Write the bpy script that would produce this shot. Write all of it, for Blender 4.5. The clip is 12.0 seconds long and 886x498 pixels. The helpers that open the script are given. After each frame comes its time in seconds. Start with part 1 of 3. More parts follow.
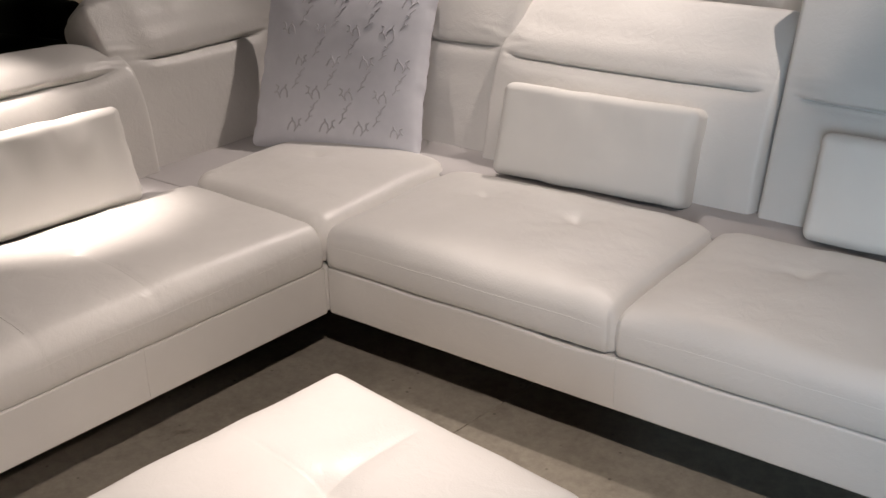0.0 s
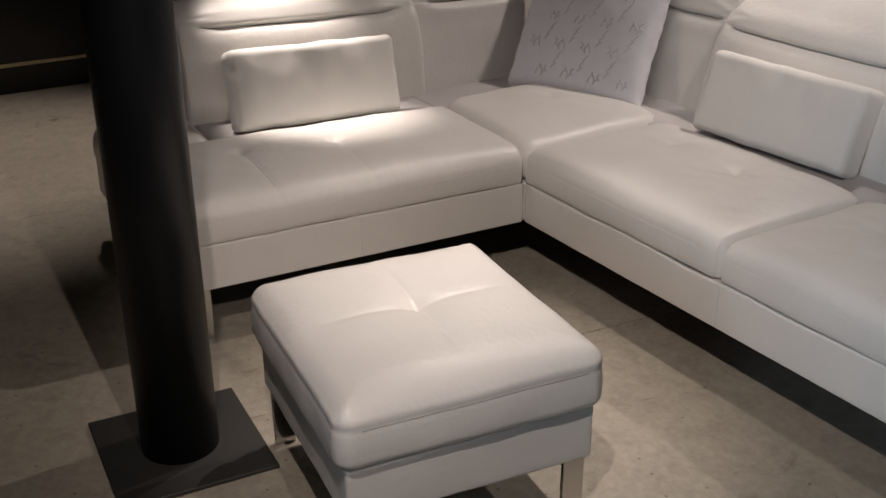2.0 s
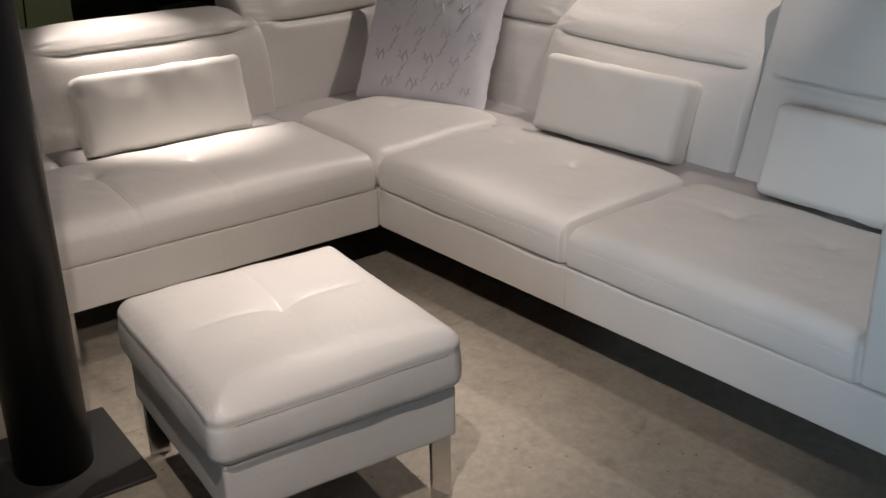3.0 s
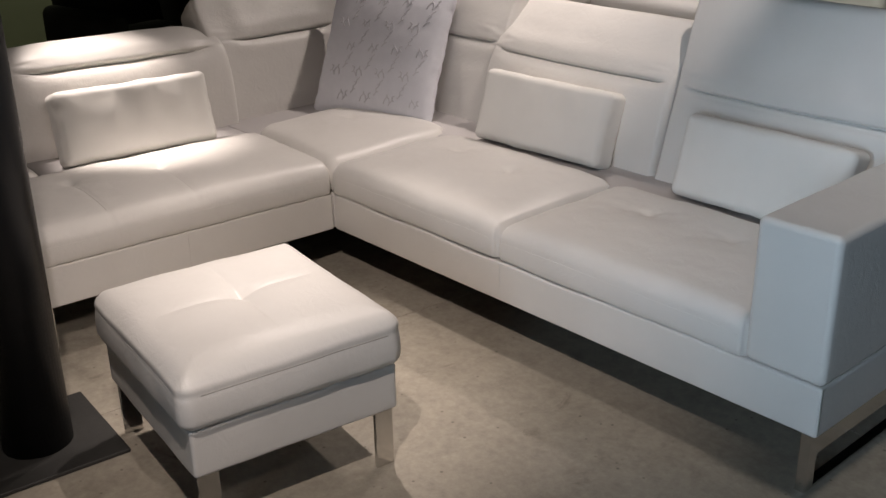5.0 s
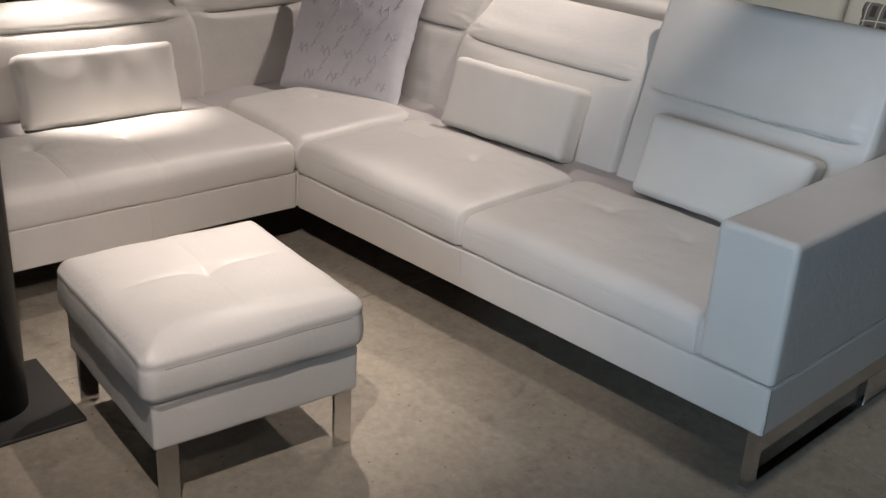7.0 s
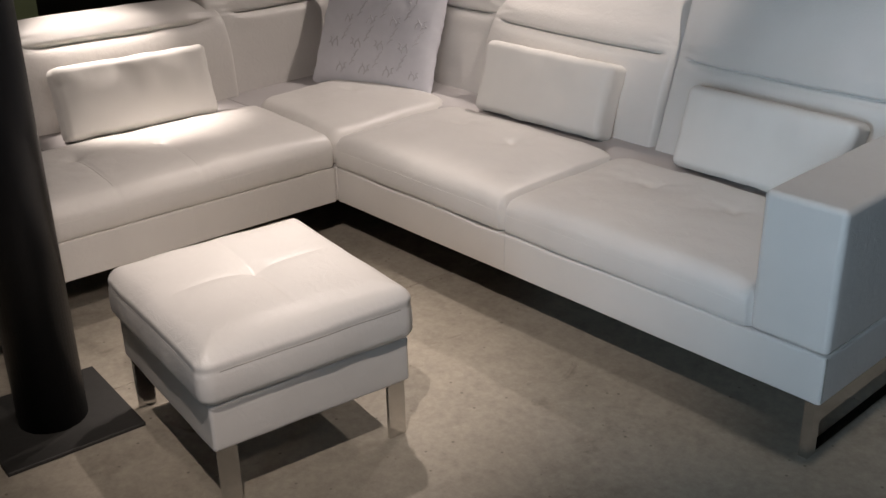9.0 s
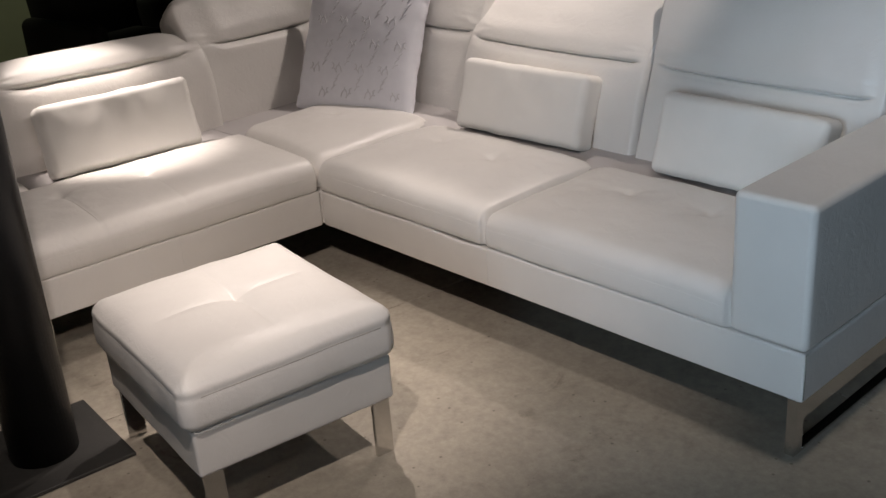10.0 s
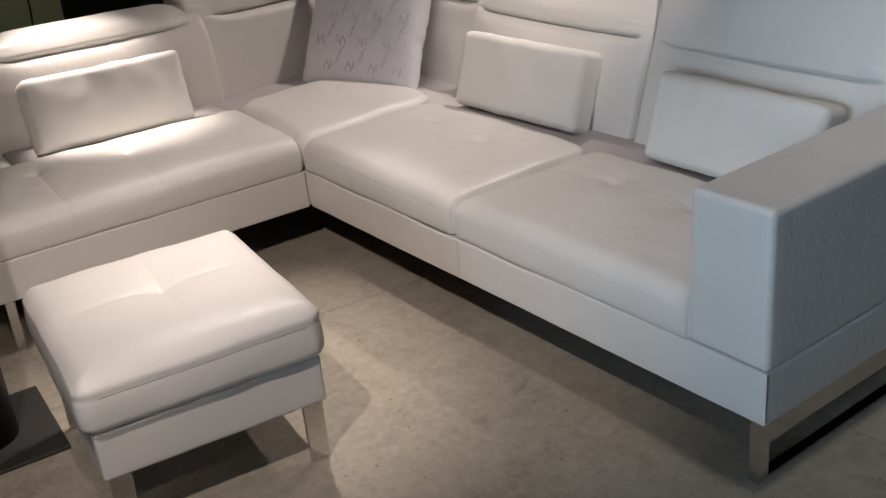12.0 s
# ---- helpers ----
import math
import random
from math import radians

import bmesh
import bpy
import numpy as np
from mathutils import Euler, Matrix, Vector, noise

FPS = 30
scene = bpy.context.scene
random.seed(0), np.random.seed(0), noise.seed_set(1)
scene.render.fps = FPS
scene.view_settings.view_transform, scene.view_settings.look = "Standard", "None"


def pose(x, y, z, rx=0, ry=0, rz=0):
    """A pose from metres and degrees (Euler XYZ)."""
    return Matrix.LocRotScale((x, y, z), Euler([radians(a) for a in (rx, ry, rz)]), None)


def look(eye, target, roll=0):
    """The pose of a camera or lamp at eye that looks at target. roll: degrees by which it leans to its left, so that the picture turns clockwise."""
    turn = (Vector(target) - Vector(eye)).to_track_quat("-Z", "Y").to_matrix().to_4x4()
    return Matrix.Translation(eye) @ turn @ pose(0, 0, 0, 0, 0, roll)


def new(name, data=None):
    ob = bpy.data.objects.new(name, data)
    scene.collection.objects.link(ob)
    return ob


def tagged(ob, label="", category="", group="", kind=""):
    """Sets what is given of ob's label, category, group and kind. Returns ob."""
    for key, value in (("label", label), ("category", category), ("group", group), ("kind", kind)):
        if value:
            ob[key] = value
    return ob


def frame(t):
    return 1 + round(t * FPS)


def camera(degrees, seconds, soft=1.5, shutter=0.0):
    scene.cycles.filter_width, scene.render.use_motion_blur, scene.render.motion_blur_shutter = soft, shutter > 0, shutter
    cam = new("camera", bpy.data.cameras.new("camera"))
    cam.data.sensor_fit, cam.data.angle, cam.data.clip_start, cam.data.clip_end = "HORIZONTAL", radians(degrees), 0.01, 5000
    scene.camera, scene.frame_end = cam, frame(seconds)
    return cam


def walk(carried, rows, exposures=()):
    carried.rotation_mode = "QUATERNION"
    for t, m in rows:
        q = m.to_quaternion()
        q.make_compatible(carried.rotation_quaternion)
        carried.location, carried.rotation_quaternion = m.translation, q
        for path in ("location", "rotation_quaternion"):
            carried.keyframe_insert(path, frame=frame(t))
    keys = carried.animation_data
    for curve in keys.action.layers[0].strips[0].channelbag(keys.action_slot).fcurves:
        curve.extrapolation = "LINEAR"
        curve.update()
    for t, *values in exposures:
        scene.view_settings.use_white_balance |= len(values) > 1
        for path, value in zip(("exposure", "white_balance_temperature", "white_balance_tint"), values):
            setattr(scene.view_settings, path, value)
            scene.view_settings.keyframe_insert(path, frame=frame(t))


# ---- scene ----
cam = camera(45.0, 12.0)
PATH = [
    (0, (1.807, -1.878, 1.462), (0.7, -0.412, 0.671), -1.1),
    (0.5, (2.074, -1.856, 1.58), (0.982, -0.429, 0.702), 0.6),
    (1, (2.257, -1.782, 1.57), (0.968, -0.473, 0.778), 1.3),
    (1.5, (2.438, -1.83, 1.54), (0.999, -0.705, 0.724), 1.4),
    (2, (2.595, -1.927, 1.524), (1.048, -0.963, 0.701), -0.1),
    (2.5, (2.649, -1.919, 1.525), (1.139, -0.873, 0.734), 0.2),
    (3, (2.72, -1.995, 1.523), (1.309, -0.817, 0.735), -1.1),
    (3.2, (2.757, -2.029, 1.531), (1.402, -0.79, 0.738), -2.0),
    (4.8, (2.988, -2.115, 1.606), (1.609, -0.889, 0.834), -1.8),
    (5, (3.018, -2.141, 1.609), (1.635, -0.917, 0.84), -1.0),
    (5.5, (3.047, -2.183, 1.601), (1.728, -0.893, 0.829), 0.2),
    (6, (3.05, -2.196, 1.614), (1.775, -0.838, 0.884), 0.6),
    (6.5, (3.023, -2.206, 1.637), (1.742, -0.88, 0.862), 3.3),
    (7, (3.002, -2.201, 1.637), (1.699, -0.911, 0.837), 3.2),
    (8.8, (2.996, -2.199, 1.63), (1.663, -0.958, 0.803), 0.4),
    (9, (2.99, -2.209, 1.649), (1.647, -0.981, 0.819), -1.1),
    (9.5, (3.012, -2.2, 1.648), (1.661, -0.968, 0.837), -3.1),
    (10, (3.07, -2.162, 1.642), (1.702, -0.937, 0.849), -4.2),
    (10.5, (3.094, -2.043, 1.633), (1.687, -0.876, 0.822), -4.7),
    (11, (3.146, -1.878, 1.621), (1.657, -0.808, 0.822), -6.3),
    (11.5, (3.162, -1.765, 1.603), (1.677, -0.732, 0.75), -6.0),
    (12, (3.173, -1.692, 1.593), (1.691, -0.641, 0.755), -5.6),
]
walk(cam, [(t, look(eye, target, roll)) for t, eye, target, roll in PATH], [(0.0, -0.39), (0.5, -0.47), (1.0, -0.54), (1.5, -0.64), (2.0, -0.74), (2.5, -0.72), (3.0, -0.66), (5.0, -0.49), (6.0, -0.42), (7.0, -0.48), (9.0, -0.49), (12.0, -0.45)])

# ---- world and lights ----
world = bpy.data.worlds.new("world")
scene.world = world
world.use_nodes = True
world.node_tree.nodes["Background"].inputs[0].default_value = (0.55, 0.65, 0.8, 1)
world.node_tree.nodes["Background"].inputs[1].default_value = 0.1
WARM = (1.0, 0.862, 0.787)


def spot(name, eye, target, watts, degrees, blend=0.5, radius=0.03, colour=WARM):
    lamp = bpy.data.lights.new(name, "SPOT")
    lamp.energy, lamp.spot_size, lamp.spot_blend = watts, radians(degrees), blend
    lamp.shadow_soft_size, lamp.color = radius, colour
    ob = new(name, lamp)
    ob.matrix_world = look(eye, target)
    return ob


def area(name, eye, target, watts, w, h, colour):
    lamp = bpy.data.lights.new(name, "AREA")
    lamp.shape, lamp.size, lamp.size_y, lamp.energy, lamp.color = "RECTANGLE", w, h, watts, colour
    ob = new(name, lamp)
    ob.matrix_world = look(eye, target)
    return ob


# ceiling spotlights, some added as fill, and daylight through the shop window behind the camera
spot("spotlight_front", (2.15, -1.9, 2.95), (0.50, -0.28, 0.0), 300, 45, 1.0)
spot("spotlight_nook", (-1.15, -1.25, 2.95), (0.15, 0.52, 0.5), 60, 50, 1.0)
spot("spotlight_side", (3.6, -1.6, 2.95), (-0.35, -1.65, 0.0), 270, 36, 1.0)
spot("spotlight_seat", (0.10, 1.92, 2.95), (-0.05, 0.02, 0.35), 275, 52, 1.0, 0.05)
spot("spotlight_back", (2.05, 0.48, 2.95), (0.54, 1.04, 0.93), 205, 27, 0.7)
# fill lamp added to brighten the arm top and right seat
spot("fill_arm", (1.95, 0.10, 2.95), (1.78, 0.42, 0.65), 85, 42, 1.0, 0.06, (1.0, 0.90, 0.84))
spot("spotlight_corner", (-0.05, 0.15, 2.95), (0.60, -0.58, 0.25), 400, 31, 1.0)
spot("spotlight_left", (-1.58, -0.92, 2.95), (-0.68, -0.42, 0.55), 1150, 16.5, 1.0)
spot("spotlight_far", (-2.0, -0.6, 2.95), (-2.0, -1.3, 0.0), 330, 50, 1.0)
# rear, aisle, wall and west lamps are fill added to brighten the background
spot("fill_rear", (0.9, 1.5, 2.95), (0.5, 2.8, 0.7), 260, 60, 0.6, 0.03, (1.0, 0.95, 0.84))
spot("fill_aisle", (-0.2, 0.75, 2.95), (0.0, 1.45, 0.8), 110, 50, 0.8)
spot("fill_wall", (-1.0, 4.6, 2.95), (-1.4, 6.0, 0.6), 160, 60, 0.8, 0.03, (1.0, 0.85, 0.55))
spot("fill_west", (-3.3, 0.1, 2.95), (-4.30, 0.7, 0.5), 150, 66, 1.0, 0.03, (0.95, 1.0, 0.72))
spot("spotlight_stool", (-2.7, 1.2, 2.95), (-3.0, 1.57, 0.5), 60, 14, 0.8)
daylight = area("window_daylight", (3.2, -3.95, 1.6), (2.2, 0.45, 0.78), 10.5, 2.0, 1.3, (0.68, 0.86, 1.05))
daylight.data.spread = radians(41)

# ---- materials ----


def shader(name):
    m = bpy.data.materials.new(name)
    m.use_nodes = True
    nt = m.node_tree
    return m, nt, nt.nodes["Principled BSDF"]


def node(nt, kind, **values):
    n = nt.nodes.new(kind)
    for key, value in values.items():
        n.inputs[key].default_value = value
    return n


def mix_colour(nt, a, b, fac):
    n = nt.nodes.new("ShaderNodeMix")
    n.data_type = "RGBA"
    n.inputs[6].default_value, n.inputs[7].default_value = (*a, 1), (*b, 1)
    nt.links.new(fac, n.inputs[0])
    return n


def surface(name, dark, light, rough, scale=4.0, fine=180.0, bump=0.08, depth=0.001, metal=0.0, spread=0.08, gloss=0.5):
    """A material with broad patches of two tones, a fine grain in its relief and a varied roughness."""
    m, nt, b = shader(name)
    where = nt.nodes.new("ShaderNodeTexCoord").outputs["Object"]
    broad = node(nt, "ShaderNodeTexNoise", Scale=scale, Detail=5.0)
    grain = node(nt, "ShaderNodeTexNoise", Scale=fine, Detail=3.0)
    for n in (broad, grain):
        nt.links.new(where, n.inputs["Vector"])
    c = mix_colour(nt, dark, light, broad.outputs[0])
    nt.links.new(c.outputs[2], b.inputs["Base Color"])
    r = node(nt, "ShaderNodeMapRange", **{"To Min": rough - spread, "To Max": rough + spread})
    nt.links.new(grain.outputs[0], r.inputs[0])
    nt.links.new(r.outputs[0], b.inputs["Roughness"])
    relief = node(nt, "ShaderNodeBump", Strength=bump, Distance=depth)
    nt.links.new(grain.outputs[0], relief.inputs["Height"])
    nt.links.new(relief.outputs[0], b.inputs["Normal"])
    b.inputs["Metallic"].default_value = metal
    b.inputs["Specular IOR Level"].default_value = gloss
    return m


def leather_material(name, dark, light, rough):
    """Leather: pebble grain, faint creases and slight tone changes."""
    m, nt, b = shader(name)
    where = nt.nodes.new("ShaderNodeTexCoord").outputs["Object"]
    broad = node(nt, "ShaderNodeTexNoise", Scale=5.0, Detail=6.0)
    cells = node(nt, "ShaderNodeTexVoronoi", Scale=260.0)
    crease = node(nt, "ShaderNodeTexNoise", Scale=26.0, Detail=6.0, Distortion=1.4)
    for n in (broad, cells, crease):
        nt.links.new(where, n.inputs["Vector"])
    c = mix_colour(nt, dark, light, broad.outputs[0])
    nt.links.new(c.outputs[2], b.inputs["Base Color"])
    r = node(nt, "ShaderNodeMapRange", **{"From Min": 0.3, "From Max": 0.7, "To Min": rough - 0.08, "To Max": rough + 0.1})
    nt.links.new(crease.outputs[0], r.inputs[0])
    nt.links.new(r.outputs[0], b.inputs["Roughness"])
    one = node(nt, "ShaderNodeBump", Strength=0.22, Distance=0.006)
    two = node(nt, "ShaderNodeBump", Strength=0.22, Distance=0.001)
    nt.links.new(crease.outputs[0], one.inputs["Height"])
    nt.links.new(cells.outputs[0], two.inputs["Height"])
    nt.links.new(one.outputs[0], two.inputs["Normal"])
    nt.links.new(two.outputs[0], b.inputs["Normal"])
    return m


LEATHER = leather_material("white_leather", (0.66, 0.64, 0.61), (0.77, 0.75, 0.72), 0.40)
STITCH = surface("stitched_seam", (0.28, 0.26, 0.23), (0.40, 0.37, 0.33), 0.7)
# the ottoman's grey strip, and the darkening put into the sofa's seat gaps
GAP_CLOTH = surface("grey_lining_and_gap_dark", (0.30, 0.29, 0.275), (0.38, 0.365, 0.345), 0.9, fine=400)
DECK_CLOTH = surface("pale_deck_cloth", (0.44, 0.42, 0.42), (0.52, 0.50, 0.495), 0.8, fine=400)
BRASS = surface("dull_brass", (0.5, 0.42, 0.26), (0.6, 0.5, 0.32), 0.5, metal=0.6)
UNDER_SHEET = surface("black_under_sheet", (0.008, 0.008, 0.008), (0.014, 0.014, 0.014), 0.95)
CHROME = surface("brushed_chrome", (0.62, 0.61, 0.60), (0.72, 0.71, 0.70), 0.14, scale=14, fine=300, bump=0.015, metal=1.0, spread=0.04)
BLACK_STEEL = surface("black_painted_steel", (0.004, 0.0045, 0.0055), (0.009, 0.0095, 0.011), 0.42, scale=9, fine=160, bump=0.05, gloss=0.25)
PLATE_STEEL = surface("grey_painted_plate", (0.016, 0.016, 0.0145), (0.032, 0.031, 0.029), 0.6, scale=11, fine=120, bump=0.15)
DARK_WALL = surface("dark_plaster", (0.018, 0.016, 0.014), (0.035, 0.032, 0.028), 0.8)
PALE_WALL = surface("pale_plaster", (0.13, 0.13, 0.12), (0.17, 0.17, 0.155), 0.85, scale=2)
OLIVE_WALL = surface("olive_wall_paint", (0.15, 0.155, 0.105), (0.21, 0.215, 0.15), 0.85, scale=2)
CEILING_PAINT = surface("dark_ceiling_paint", (0.03, 0.03, 0.03), (0.05, 0.05, 0.05), 0.9)
BLACK_LACQUER = surface("black_lacquer", (0.006, 0.006, 0.006), (0.012, 0.011, 0.01), 0.3)
WOOD = surface("brown_wood", (0.10, 0.055, 0.025), (0.19, 0.11, 0.055), 0.45, scale=7, fine=60)
GREY_SOFA = leather_material("pale_grey_leather", (0.44, 0.44, 0.41), (0.52, 0.52, 0.49), 0.5)
SOFT_COVER = surface("white_microfibre", (0.70, 0.685, 0.65), (0.78, 0.765, 0.73), 0.72, scale=8, fine=500, bump=0.15)

# ---- mesh helpers ----


def steps(lo, hi, r, n, k=3):
    """Stops along one side of a rounded box: close together in the rounded ends."""
    a, b = lo + r, hi - r
    ends = [r * math.tan(math.pi / 4 * j / k) for j in range(1, k + 1)]
    return [a - e for e in reversed(ends)] + [a + (b - a) * i / n for i in range(n + 1)] + [b + e for e in ends]


def soft_box(lo, hi, r, n, shape=None, k=3, squeeze=(1, 1, 1)):
    """A box with rounded edges, finely divided, whose points shape() may then move (array in, array out).
    squeeze: by how much the rounding is narrower along each axis."""
    squeeze = np.array(squeeze, float)
    lo, hi = np.array(lo) * squeeze, np.array(hi) * squeeze
    axes = [steps(lo[i], hi[i], r, n[i], k) for i in range(3)]
    index, points, faces = {}, [], []

    def at(i, j, l):
        key = (i, j, l)
        if key not in index:
            index[key] = len(points)
            points.append((axes[0][i], axes[1][j], axes[2][l]))
        return index[key]

    m = [len(a) - 1 for a in axes]
    for u, v, w in ((0, 1, 2), (1, 2, 0), (2, 0, 1)):
        for end in (0, m[w]):
            for i in range(m[u]):
                for j in range(m[v]):
                    quad = []
                    for a, c in ((i, j), (i + 1, j), (i + 1, j + 1), (i, j + 1)):
                        key = [0, 0, 0]
                        key[u], key[v], key[w] = a, c, end
                        quad.append(at(*key))
                    faces.append(quad if end else quad[::-1])
    p = np.array(points)
    inner = np.clip(p, np.array(lo) + r, np.array(hi) - r)
    off = p - inner
    size = np.linalg.norm(off, axis=1, keepdims=True)
    p = (inner + off * r / np.maximum(size, 1e-9)) / squeeze
    if shape:
        p = shape(p)
    return p, faces


def tube(path, radius, sides=6, closed=False):
    """A thin round cord along a path."""
    path = [Vector(q) for q in path]
    n, points, faces = len(path), [], []
    for i, q in enumerate(path):
        ahead = path[(i + 1) % n if closed else min(i + 1, n - 1)] - path[(i - 1) % n if closed else max(i - 1, 0)]
        ahead.normalize()
        side = ahead.cross(Vector((0.13, 0.21, 1))).normalized()
        up = side.cross(ahead)
        for s in range(sides):
            a = 2 * math.pi * s / sides
            points.append(q + radius * (math.cos(a) * side + math.sin(a) * up))
    for i in range(n if closed else n - 1):
        for s in range(sides):
            a, b = i * sides, ((i + 1) % n) * sides
            faces.append((a + s, a + (s + 1) % sides, b + (s + 1) % sides, b + s))
    return points, faces


def mesh_of(name, points, faces, material, smooth=True):
    me = bpy.data.meshes.new(name)
    me.from_pydata([tuple(q) for q in points], [], faces)
    bm = bmesh.new()
    bm.from_mesh(me)
    bmesh.ops.recalc_face_normals(bm, faces=bm.faces)
    bm.to_mesh(me)
    bm.free()
    me.materials.append(material)
    if smooth:
        me.polygons.foreach_set("use_smooth", [True] * len(me.polygons))
    return me


def part(name, geometry, material, parent=None, label="", smooth=True, m=None):
    """Links geometry (points, faces) as one mesh object under a thing or a part."""
    ob = new(name, mesh_of(name, *geometry, material, smooth))
    ob.parent = parent
    if m is not None:
        ob.matrix_basis = m
    return tagged(ob, label)


def thing(name, label, category, m=None, group="", kind=""):
    ob = new(name)
    if m is not None:
        ob.matrix_basis = m
    return tagged(ob, label, category, group, kind)


def bell(x, s):
    return np.exp(-((x / s) ** 2))


def ripple(p, scale, seed):
    """Smooth unevenness, a few centimetres across."""
    return np.array([noise.noise(Vector(q) * scale + Vector((seed, 0, 0))) for q in p])


def block(lo, hi, r=0.004, k=2):
    return soft_box(lo, hi, r, (1, 1, 1), None, k)


# ---- the room ----
def setting(name, geometry, material, label):
    return tagged(part(name, geometry, material, None, "", False), label, name.split("_")[0], "", "structure")


X0, X1, Y0, Y1, TOP = -4.4, 6.4, -4.0, 6.4, 3.0
setting("ceiling", block((X0, Y0, TOP), (X1, Y1, TOP + 0.15)), CEILING_PAINT, "dark painted flat showroom ceiling above the sofas")
setting("wall_west", block((X0 - 0.2, Y0, 0), (X0, Y1, TOP)), OLIVE_WALL, "dull olive painted wall in deep shade")
# unseen east wall, dark so that the chrome runner has little to reflect
setting("wall_east", block((X1, Y0, 0), (X1 + 0.2, Y1, TOP)), DARK_WALL, "unseen dark wall closing the showroom, added dark to keep chrome reflections dark")
setting("wall_north", block((X0, Y1, 0), (X1, Y1 + 0.2, TOP)), PALE_WALL, "grey plastered wall far behind the sofas")
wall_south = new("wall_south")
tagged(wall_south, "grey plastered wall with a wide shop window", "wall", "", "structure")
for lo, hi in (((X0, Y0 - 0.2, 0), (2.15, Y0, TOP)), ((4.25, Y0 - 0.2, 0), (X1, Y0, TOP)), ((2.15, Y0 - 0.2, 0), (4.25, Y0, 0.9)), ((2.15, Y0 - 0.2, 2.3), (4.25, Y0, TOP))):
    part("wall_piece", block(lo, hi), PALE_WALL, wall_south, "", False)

# concrete floor slabs with narrow joints
def concrete():
    m, nt, b = shader("polished_concrete")
    where = nt.nodes.new("ShaderNodeTexCoord").outputs["Object"]
    info = nt.nodes.new("ShaderNodeObjectInfo")
    shift = nt.nodes.new("ShaderNodeVectorMath")
    shift.operation = "MULTIPLY_ADD"
    nt.links.new(info.outputs["Random"], shift.inputs[0])
    shift.inputs[1].default_value = (31, 17, 5)
    nt.links.new(where, shift.inputs[2])
    broad = node(nt, "ShaderNodeTexNoise", Scale=2.2, Detail=7.0, Roughness=0.62)
    mid = node(nt, "ShaderNodeTexNoise", Scale=13.0, Detail=8.0, Roughness=0.62, Distortion=0.1)
    fine = node(nt, "ShaderNodeTexNoise", Scale=42.0, Detail=9.0, Roughness=0.74)
    pits = node(nt, "ShaderNodeTexVoronoi", Scale=17.0)
    for n in (broad, mid, fine, pits):
        nt.links.new(shift.outputs[0], n.inputs["Vector"])
    c = mix_colour(nt, (0.290, 0.258, 0.208), (0.400, 0.362, 0.298), broad.outputs[0])
    ramp = nt.nodes.new("ShaderNodeValToRGB")
    ramp.color_ramp.elements[0].position, ramp.color_ramp.elements[1].position = 0.30, 0.52
    ramp.color_ramp.elements[0].color, ramp.color_ramp.elements[1].color = (0.58, 0.56, 0.53, 1), (1, 1, 1, 1)
    nt.links.new(mid.outputs[0], ramp.inputs[0])
    stain = nt.nodes.new("ShaderNodeMix")
    stain.data_type, stain.blend_type = "RGBA", "MULTIPLY"
    stain.inputs[0].default_value = 0.42
    nt.links.new(c.outputs[2], stain.inputs[6])
    nt.links.new(ramp.outputs[0], stain.inputs[7])
    specks = nt.nodes.new("ShaderNodeValToRGB")
    specks.color_ramp.elements[0].position, specks.color_ramp.elements[1].position = 0.05, 0.09
    specks.color_ramp.elements[0].color, specks.color_ramp.elements[1].color = (0.35, 0.33, 0.31, 1), (1, 1, 1, 1)
    nt.links.new(pits.outputs[0], specks.inputs[0])
    speck = nt.nodes.new("ShaderNodeMix")
    speck.data_type, speck.blend_type = "RGBA", "MULTIPLY"
    speck.inputs[0].default_value = 0.75
    nt.links.new(stain.outputs[2], speck.inputs[6])
    nt.links.new(specks.outputs[0], speck.inputs[7])
    # scattered dark scuffs and dried stains
    marks = node(nt, "ShaderNodeTexNoise", Scale=4.2, Detail=9.0, Roughness=0.66, Distortion=0.9)
    nt.links.new(shift.outputs[0], marks.inputs["Vector"])
    scuffs = nt.nodes.new("ShaderNodeValToRGB")
    scuffs.color_ramp.elements[0].position, scuffs.color_ramp.elements[1].position = 0.30, 0.385
    scuffs.color_ramp.elements[0].color, scuffs.color_ramp.elements[1].color = (0.48, 0.45, 0.42, 1), (1, 1, 1, 1)
    nt.links.new(marks.outputs[0], scuffs.inputs[0])
    scuff = nt.nodes.new("ShaderNodeMix")
    scuff.data_type, scuff.blend_type = "RGBA", "MULTIPLY"
    scuff.inputs[0].default_value = 0.8
    nt.links.new(speck.outputs[2], scuff.inputs[6])
    nt.links.new(scuffs.outputs[0], scuff.inputs[7])
    tone = nt.nodes.new("ShaderNodeMix")
    tone.data_type, tone.blend_type = "RGBA", "OVERLAY"
    tone.inputs[0].default_value = 0.45
    nt.links.new(scuff.outputs[2], tone.inputs[6])
    nt.links.new(fine.outputs[0], tone.inputs[7])
    nt.links.new(tone.outputs[2], b.inputs["Base Color"])
    r = node(nt, "ShaderNodeMapRange", **{"From Min": 0.3, "From Max": 0.7, "To Min": 0.48, "To Max": 0.28})
    nt.links.new(mid.outputs[0], r.inputs[0])
    nt.links.new(r.outputs[0], b.inputs["Roughness"])
    relief = node(nt, "ShaderNodeBump", Strength=0.25, Distance=0.004)
    nt.links.new(mid.outputs[0], relief.inputs["Height"])
    second = node(nt, "ShaderNodeBump", Strength=0.35, Distance=0.002)
    nt.links.new(fine.outputs[0], second.inputs["Height"])
    nt.links.new(relief.outputs[0], second.inputs["Normal"])
